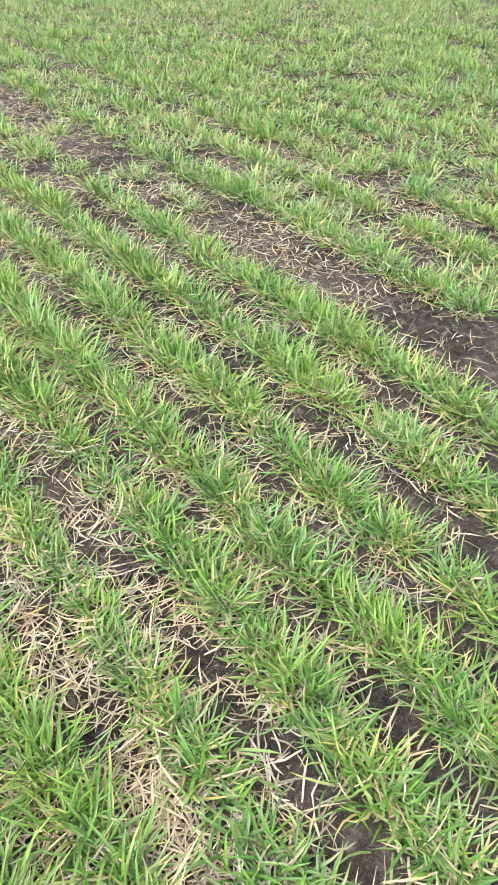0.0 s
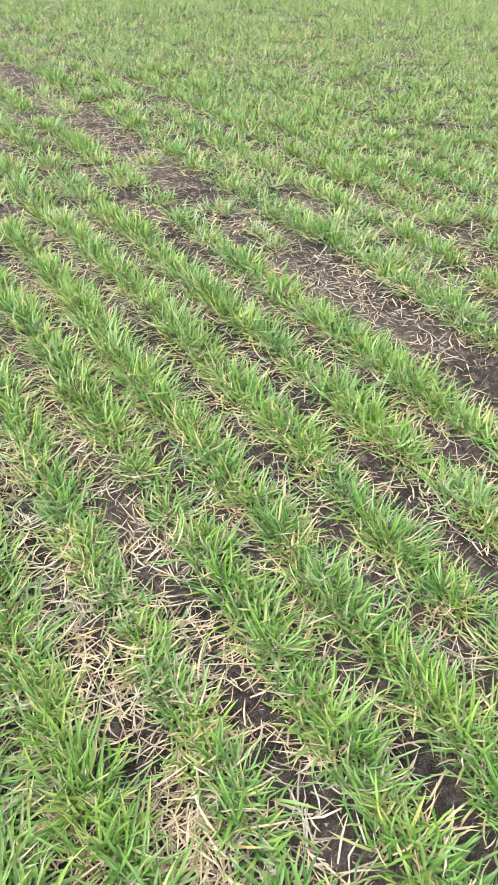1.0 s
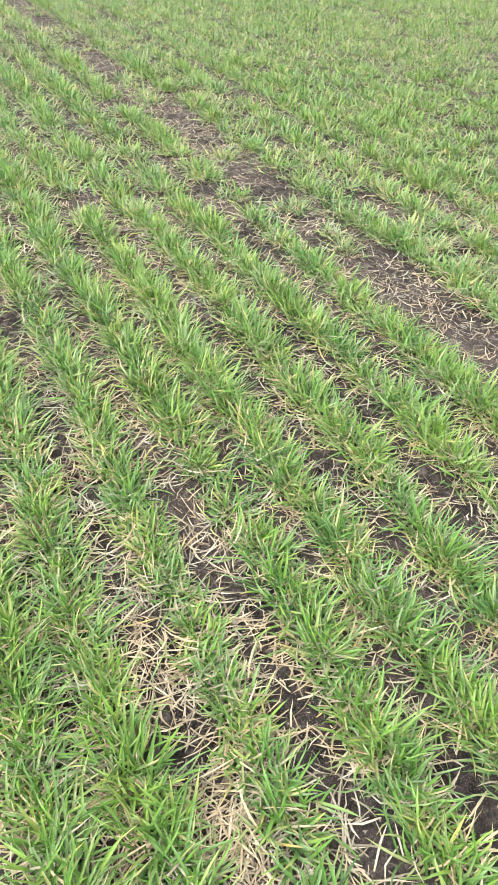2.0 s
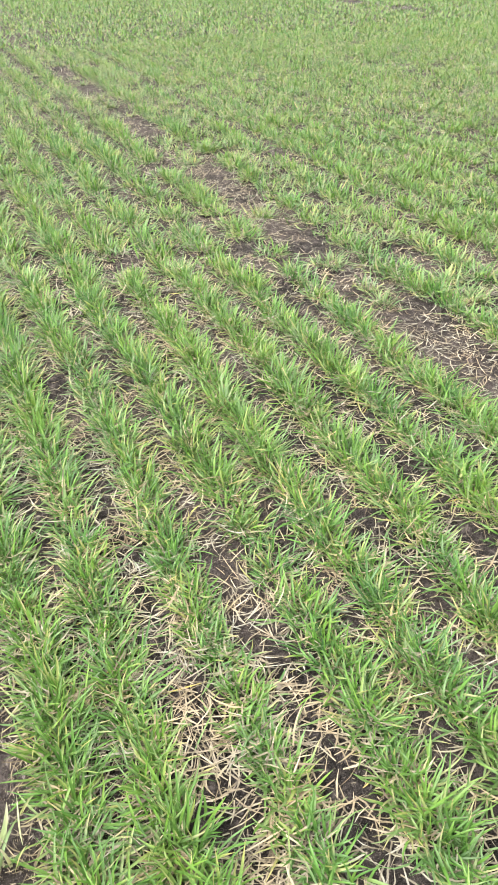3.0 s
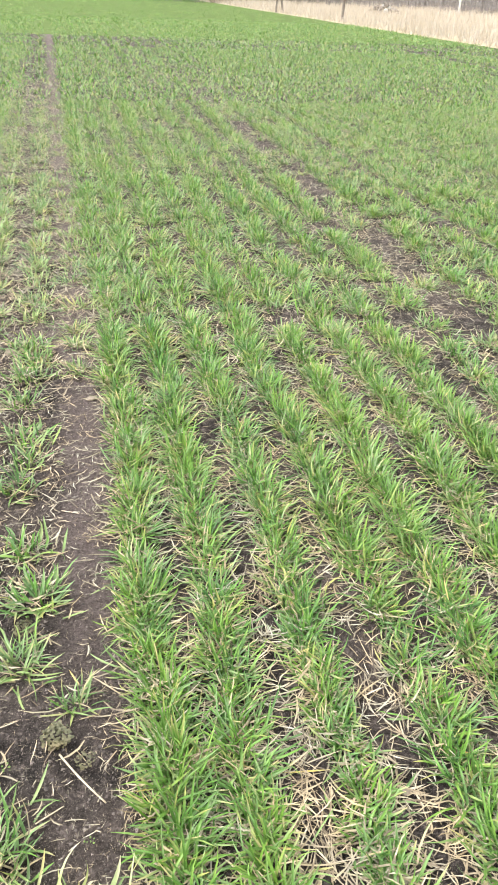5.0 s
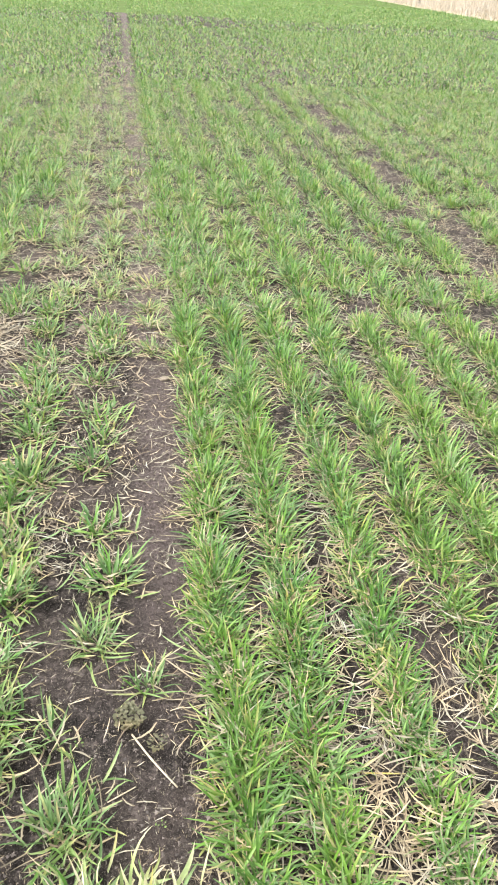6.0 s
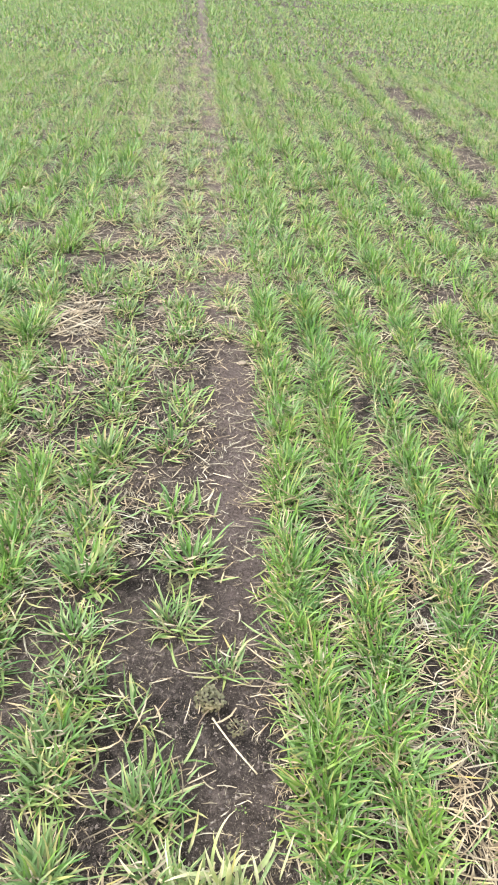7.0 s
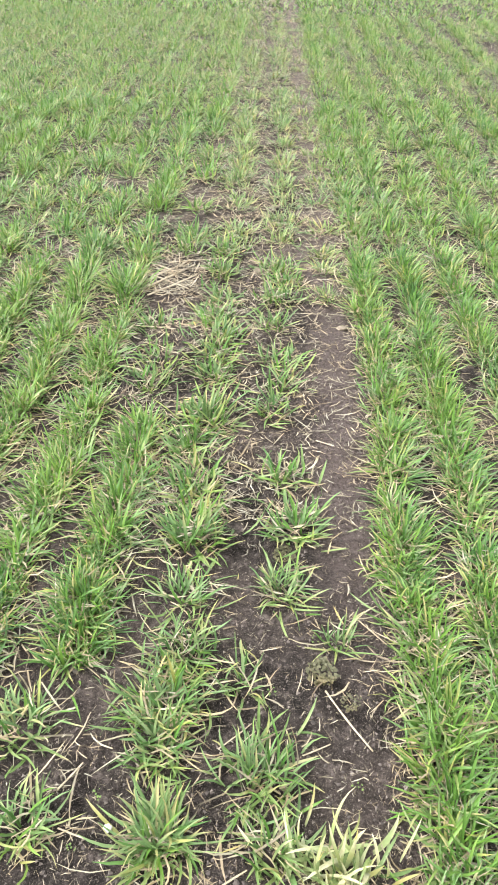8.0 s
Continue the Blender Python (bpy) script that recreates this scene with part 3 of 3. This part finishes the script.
for x, y, count, vigour, spread in (
    (-0.305, 0.600, 74, 1.2, 0.016), (-0.172, 0.705, 60, 1.0, 0.026), (-0.331, 0.808, 70, 1.05, 0.03), (-0.327, 0.735, 40, 0.95, 0.022),
    (-0.311, 0.905, 54, 1.0, 0.026), (-0.05, 0.95, 15, 0.95, 0.012), (-0.152, 1.05, 34, 1.0, 0.020), (-0.21, 0.86, 14, 0.9, 0.022),
    (-0.336, 1.17, 70, 1.1, 0.032), (-0.124, 1.215, 44, 1.0, 0.026), (-0.202, 1.63, 24, 0.9, 0.025), (-0.353, 1.58, 74, 1.2, 0.036), (-0.345, 1.30, 40, 1.0, 0.03), (-0.38, 1.47, 40, 1.0, 0.03), (-0.33, 1.02, 40, 1.0, 0.028),
):
    wheat_tuft(x, y, count, vigour, spread, "spreading tuft of young wheat on dark soil")
for x, y, count, vigour, spread in (
    (-0.54, 0.745, 34, 1.0, 0.022), (-0.497, 0.605, 30, 1.0, 0.018), (-0.515, 0.98, 50, 1.1, 0.03), (-0.15, 0.60, 26, 0.9, 0.02),
    (-0.518, 1.73, 34, 0.95, 0.035), (-0.362, 1.36, 44, 1.0, 0.03), (-0.165, 1.39, 34, 0.95, 0.03), (-0.199, 1.885, 34, 0.9, 0.034),
    (-0.367, 1.99, 40, 1.0, 0.034), (-0.556, 2.04, 20, 0.9, 0.04), (-0.39, 2.25, 34, 0.95, 0.03), (-0.21, 2.25, 40, 1.0, 0.034),
    (-0.22, 2.5, 44, 1.0, 0.036), (-0.41, 2.62, 44, 1.0, 0.036), (-0.36, 1.78, 38, 1.0, 0.03), (-0.23, 2.08, 30, 0.9, 0.03), (-0.40, 2.12, 40, 1.0, 0.034), (-0.37, 1.89, 36, 1.0, 0.034), (-0.41, 2.45, 40, 1.0, 0.034), (-0.19, 2.38, 36, 0.95, 0.034), (-0.18, 1.76, 26, 0.9, 0.03), (-0.51, 1.85, 26, 0.9, 0.04), (-0.55, 2.62, 34, 1.0, 0.035),
):
    wheat_tuft(x, y, count, vigour, spread, "thin tuft of pale green wheat in a sparse row")


# ---- single things on the bare strip ----
def straw(x0, y0, x1, y1, r, name="straw", label="broken pale dry straw lying on the soil"):
    """A hollow stem lying on the soil, slightly bent."""
    bm = bmesh.new()
    a, b = Vector((x0, y0, float(relief(x0, y0)) + r * 1.6)), Vector((x1, y1, float(relief(x1, y1)) + r * 1.6))
    way = (b - a).normalized()
    side = way.cross(Vector((0, 0, 1))).normalized()
    rings = []
    for k in range(7):
        u = k / 6
        c = a.lerp(b, u) + side * math.sin(u * 3.1) * 0.025 * (b - a).length + Vector((0, 0, 0.002 * math.sin(u * 3.1)))
        rr = 0.66 * r * (1.0 + (0.18 if k == 3 else 0.0) - 0.15 * u)
        rings.append([bm.verts.new(c + (side * math.cos(q) + Vector((0, 0, 1)) * math.sin(q) * 0.75) * rr) for q in (j * math.pi / 4 for j in range(8))])
    for p, q in zip(rings, rings[1:]):
        for j in range(8):
            bm.faces.new((p[j], p[(j + 1) % 8], q[(j + 1) % 8], q[j]))
    bm.faces.new(rings[0][::-1]), bm.faces.new(rings[-1])
    return tagged(part(name, bm, STRAW, smooth=True), label, "straw", "straws on the soil")


straw(-0.076, 0.847, -0.004, 0.757, 0.0026, "stick", "long pale dry stalk lying across bare soil")
for x0, y0, x1, y1, r in (
    (-0.458, 0.657, -0.433, 0.701, 0.0023), (-0.444, 0.607, -0.402, 0.596, 0.002), (-0.110, 0.739, -0.068, 0.763, 0.0019), (-0.689, 2.516, -0.514, 2.40, 0.004),
    (-0.648, 2.252, -0.507, 2.492, 0.0055), (-0.72, 2.36, -0.52, 2.46, 0.005), (-0.66, 2.40, -0.50, 2.29, 0.004), (-0.62, 2.22, -0.49, 2.40, 0.005), (-0.67, 2.31, -0.53, 2.53, 0.0045), (-0.60, 2.50, -0.44, 2.55, 0.004), (-0.62, 2.03, -0.50, 2.02, 0.003),
    (-0.238, 0.743, -0.19, 0.79, 0.0018), (0.474, 1.08, 0.508, 1.065, 0.002), (0.473, 0.345, 0.450, 0.30, 0.002), (-0.09, 1.534, -0.02, 1.50, 0.0022),
):
    straw(x0, y0, x1, y1, r)


def stone(x, y, r, material, label, flat=0.7):
    bm = bmesh.new()
    bmesh.ops.create_icosphere(bm, subdivisions=3, radius=r)
    for v in bm.verts:
        q = v.co / r
        k = 1 + 0.28 * (noise.noise(q * 1.3 + Vector((x * 50, y * 50, 0)))) + 0.10 * noise.noise(q * 4.0)
        v.co = Vector((q.x * r * k * 1.15, q.y * r * k, q.z * r * k * flat))
    ob = part("stone", bm, material, smooth=True)
    ob.location = (x, y, float(relief(x, y)) + r * flat * 0.45)
    return tagged(ob, label, "stone", "stones on the soil")


stone(0.471, 0.697, 0.008, STONE, "small grey-brown stone among dead leaves")
stone(-0.286, 2.474, 0.017, STONE, "pale rounded stone on the bare strip")
stone(-0.013, 2.094, 0.013, STONE, "pale beige stone beside the wheat row")
stone(-0.376, 0.614, 0.0056, WHITE, "small white chalky lump beside a tuft", 1.2)
for x, y, r in ((-0.493, 0.866, 0.0058), (-0.484, 0.870, 0.005), (-0.486, 0.855, 0.0062), (-0.496, 0.853, 0.0048)):
    stone(x, y, r, PEBBLE, "small grey-brown pebble on dark soil")


def weed(x, y, r, leaves, label, material=WEED):
    """A flat rosette of small rounded leaves."""
    plant = new("weed")
    plant.location = (x, y, float(relief(x, y)))
    tagged(plant, label, "weed", "small weeds on the bare strip")
    for k in range(leaves):
        a, d = rng.uniform(0, 6.283), r * math.sqrt(rng.random())
        base = np.array([[math.cos(a) * d * 0.6, math.sin(a) * d * 0.6, 0.002 + 0.008 * rng.random()]])
        size = r * rng.uniform(0.18, 0.32) * (0.62 if leaves > 20 else 1.0)
        leaf_object("leaf", [(blades(base, np.array([a + rng.normal(0, 0.6)]), np.array([size]), np.array([size * 0.85]), np.array([rng.uniform(0.45, 1.35)]), np.array([rng.uniform(-0.2, 0.7)]), 4, True), material)], plant)
    return plant


weed(-0.082, 0.880, 0.040, 170, "dull olive rosette weed on bare soil")
weed(-0.035, 0.835, 0.026, 64, "dull olive rosette weed on bare soil")
weed(-0.152, 1.15, 0.034, 110, "dull olive rosette weed on bare soil")
for x, y in ((-0.128, 1.07), (-0.112, 1.065), (-0.116, 2.22), (-0.42, 0.578), (-0.40, 0.655), (-0.09, 0.955), (-0.03, 0.70), (-0.16, 0.845), (-0.09, 1.62)):
    weed(x, y, 0.013, 8, "tiny green seedling weed on dark soil", SEEDLING)

# the yellowed plant at the near end of the strip
sick = new("yellowed_plant")
sick.location = (-0.064, 0.58, float(relief(-0.064, 0.58)))
tagged(sick, "broad-leaved yellowed cereal plant with bleached leaves", "plant")
for k in range(120):
    outer = k > 60
    base = np.array([[rng.normal(0, 0.034), rng.normal(0, 0.02), -0.003]])
    size = rng.uniform(0.045, 0.10) * (0.85 if outer else 1.1)
    leaf_object("leaf", [(blades(base, np.array([rng.uniform(0, 6.283)]), np.array([size]), np.array([rng.uniform(0.0032, 0.0078)]), np.array([rng.uniform(0.3, 0.9) if outer else rng.uniform(0.0, 0.3)]), np.array([rng.uniform(-0.1, 0.5) if k % 3 else rng.uniform(1.2, 2.4)]), 7, True, np.array([rng.normal(0, 1.1)])), WEAK if k % 8 == 0 else SICK)], sick)

# ---- horizon ----
n = 52000
gy = 7 * (230 / 7) ** rng.random(n)
gx = field_edge(gy) + 0.1 + rng.random(n) ** 1.4 * (9 + 0.3 * gy)
reeds = leaf_object("dry_grass", [(blades(np.stack((gx, gy, np.zeros(n)), 1), rng.uniform(0, 6.283, n), rng.uniform(0.35, 0.8, n) * (0.45 + 0.5 * value_noise(gx, gy, 0.35, 3) + 0.45 * value_noise(gx, gy, 1.1, 6)) * np.clip(0.4 + (gx - field_edge(gy)) * 0.6, 0, 1), 0.006 + 0.0008 * gy, np.abs(rng.normal(0.2, 0.3, n)), rng.uniform(0, 0.8, n), 1), REED)])
tagged(reeds, "tall dry beige grass along the field edge", "dry grass", kind="stuff")


def twigs(x, y, height, width, stems, thick):
    """The stems and twigs of leafless bushes at x, y."""
    n = stems
    base = np.stack((x + rng.normal(0, width * 0.3, n), y + rng.normal(0, width * 0.3, n), np.zeros(n)), 1)
    lo = blades(base, rng.uniform(0, 6.283, n), height * rng.uniform(0.5, 1.0, n), np.full(n, thick * 0.6), np.abs(rng.normal(0.25, 0.25, n)), rng.normal(0.1, 0.3, n), 3)
    m = 32
    k = rng.integers(0, n, n * m)
    up = base[k] + np.stack((rng.normal(0, width * 0.25, n * m), rng.normal(0, width * 0.25, n * m), height * rng.uniform(0.05, 0.75, n * m)), 1)
    hi = blades(up, rng.uniform(0, 6.283, n * m), height * rng.uniform(0.08, 0.22, n * m), np.full(n * m, thick * 0.9), np.abs(rng.normal(0.9, 0.7, n * m)), rng.normal(-0.2, 0.3, n * m), 1, floor=-9)
    return [(lo, TWIG), (hi, TWIG)]


wood = []
for k in range(110):
    u = k / 109
    ang = radians(-14 + 50 * u)
    dist = 95 + 60 * rng.random()
    deg = -14 + 50 * u
    tall = (6.5 if deg < 9 else 3.9 if deg < 17 else 2.9) * (0.8 + 0.4 * rng.random())
    wood += twigs(dist * math.sin(ang), dist * math.cos(ang), tall, 6.0, 24, 0.11)
thicket = leaf_object("distant_thicket", wood)
tagged(thicket, "hazy grey-brown leafless thicket behind the dry grass", "thicket", kind="stuff")

shrub = leaf_object("bare_bush", twigs(14.6, 24.5, 1.5, 0.9, 13, 0.022))
tagged(shrub, "small leafless bush standing in dry grass", "bush", kind="stuff")


hedge = []
for k in range(16):
    ang = radians(25.0 + 8.0 * k / 15)
    hedge += twigs(84 * math.sin(ang), 84 * math.cos(ang), 0.75 + 0.3 * rng.random(), 2.4, 26, 0.09)
bank = leaf_object("low_hedge", hedge)
tagged(bank, "low dark leafless hedge behind the dry grass", "hedge", kind="stuff")


def rod(bm, a, b, r0, r1, sides=10):
    a, b = Vector(a), Vector(b)
    way = (b - a).normalized()
    s = way.orthogonal().normalized()
    t = way.cross(s)
    rings = [[bm.verts.new(c + (s * math.cos(q) + t * math.sin(q)) * r) for q in (j * 2 * math.pi / sides for j in range(sides))] for c, r in ((a, r0), (a.lerp(b, 0.5), (r0 + r1) / 2 * 1.03), (b - way * r1 * 0.3, r1), (b, r1 * 0.75))]
    for p, q in zip(rings, rings[1:]):
        for j in range(sides):
            bm.faces.new((p[j], p[(j + 1) % sides], q[(j + 1) % sides], q[j]))
    bm.faces.new(rings[0][::-1]), bm.faces.new(rings[-1])


def post_at(x, y, height, lean, label, brace=0.0):
    thing = new("fence_post")
    thing.location = (x, y, 0)
    tagged(thing, label, "fence post", "posts at the field edge")
    bm = bmesh.new()
    rod(bm, (0, 0, -0.1), (lean, 0, height), 0.075, 0.06)
    part("post", bm, POST, thing)
    if brace:
        bm = bmesh.new()
        rod(bm, (brace, 0.0, -0.1), (lean + 0.1, 0.05, height * 0.98), 0.07, 0.055)
        part("brace", bm, POST, thing)
    return thing


post_at(13.0, 56.3, 1.55, 0.1, "weathered braced wooden post at the field edge", 0.55)
post_at(13.2, 41.7, 1.7, 0.03, "thin weathered wooden post at the field edge")


def utility_pole(azimuth, dist, height, lean, label, r):
    a = radians(azimuth)
    thing = new("utility_pole")
    thing.location = (dist * math.sin(a), dist * math.cos(a), 0)
    tagged(thing, label, "utility pole", "poles behind the field")
    bm = bmesh.new()
    rod(bm, (0, 0, -0.2), (lean, 0, height), r, r * 0.7)
    part("pole", bm, CONCRETE, thing)
    bm = bmesh.new()
    rod(bm, (lean - 0.8, 0, height - 0.5), (lean + 0.8, 0, height - 0.5), 0.06, 0.06)
    part("crossarm", bm, CONCRETE, thing)
    return thing


utility_pole(25.2, 80, 8.0, 0.0, "pale concrete utility pole behind dry grass", 0.11)
utility_pole(28.0, 85, 8.0, 1.4, "leaning white utility pole behind dry grass", 0.09)


def house(azimuth, dist, width, eaves, ridge, label):
    a = radians(azimuth)
    thing = new("house")
    thing.matrix_basis = pose(dist * math.sin(a), dist * math.cos(a), 0, 0, 0, -azimuth)
    tagged(thing, label, "house", "houses behind the thicket")
    depth = 7.0
    bm = bmesh.new()
    bmesh.ops.create_cube(bm, size=1.0)
    for v in bm.verts:
        v.co = Vector((v.co.x * width, v.co.y * depth, (v.co.z + 0.5) * eaves))
    part("wall", bm, PLASTER, thing)
    bm = bmesh.new()
    w, d = width / 2 + 0.4, depth / 2 + 0.5
    low = [bm.verts.new(c) for c in ((-w, -d, eaves), (w, -d, eaves), (w, d, eaves), (-w, d, eaves))]
    top = [bm.verts.new((-w * 0.6, 0, ridge)), bm.verts.new((w * 0.6, 0, ridge))]
    bm.faces.new((low[0], low[1], top[1], top[0])), bm.faces.new((low[2], low[3], top[0], top[1]))
    bm.faces.new((low[1], low[2], top[1])), bm.faces.new((low[3], low[0], top[0])), bm.faces.new(low[::-1])
    roof = part("roof", bm, ROOF, thing)
    bm = bmesh.new()
    bmesh.ops.create_cube(bm, size=1.0)
    for v in bm.verts:
        v.co = Vector((v.co.x * 0.5 + width * 0.2, v.co.y * 0.5, ridge + v.co.z * 1.2))
    part("chimney", bm, PLASTER, roof)
    for k in (-1, 1):
        bm = bmesh.new()
        bmesh.ops.create_cube(bm, size=1.0)
        for v in bm.verts:
            v.co = Vector((v.co.x * 1.2 + k * width * 0.24, v.co.y * 0.06 - depth / 2 - 0.02, v.co.z * 1.2 + eaves * 0.6))
        part("window", bm, PANE, thing)
    return thing


house(21.4, 300, 9, 2.6, 4.3, "low house with a dull brown roof")
house(27.0, 300, 11, 2.6, 4.4, "low house with a wide brown roof")


def fir(azimuth, dist, height):
    a = radians(azimuth)
    n = 260
    z = height * (0.08 + 0.92 * rng.random(n) ** 1.3)
    tree = new("conifer")
    tree.location = (dist * math.sin(a), dist * math.cos(a), 0)
    tagged(tree, "small dark green conifer behind the houses", "tree", "conifers behind the field")
    bm = bmesh.new()
    rod(bm, (0, 0, -0.2), (0, 0, height), 0.14, 0.02)
    part("trunk", bm, POST, tree)
    base = np.stack((np.zeros(n), np.zeros(n), z), 1)
    crown = leaf_object("crown", [(blades(base, rng.uniform(0, 6.283, n), (height - z) * 0.3 + 0.15, np.full(n, 0.35), np.full(n, 1.35), rng.uniform(0.1, 0.6, n), 3, True, floor=-9), FIR)], tree)
    tagged(crown, kind="stuff")
    return tree


fir(30.2, 140, 5.0)
fir(30.9, 138, 5.5)


def heap(azimuth, dist):
    """A low heap of pale rubble."""
    a = radians(azimuth)
    thing = new("rubble_heap")
    thing.location = (dist * math.sin(a), dist * math.cos(a), 0)
    tagged(thing, "low heap of pale rubble in dry grass", "rubble heap")
    for k in range(48):
        bm = bmesh.new()
        bmesh.ops.create_icosphere(bm, subdivisions=1, radius=0.09 + 0.13 * rng.random())
        px, py = rng.normal(0, 0.85), rng.normal(0, 0.4)
        pz = max(0.06, (0.85 - 0.42 * math.hypot(px, py)) * rng.random() ** 0.5)
        for v in bm.verts:
            v.co *= 1 + 0.5 * noise.noise(v.co * 5 + Vector((k * 7.0, 0, 0)))
            v.co = Vector((v.co.x * 1.3 + px, v.co.y + py, v.co.z * 0.75 + pz))
        part("rubble_piece", bm, (STONE, POST, CONCRETE, POST)[k % 4], thing)
    return thing


heap(20.4, 64)
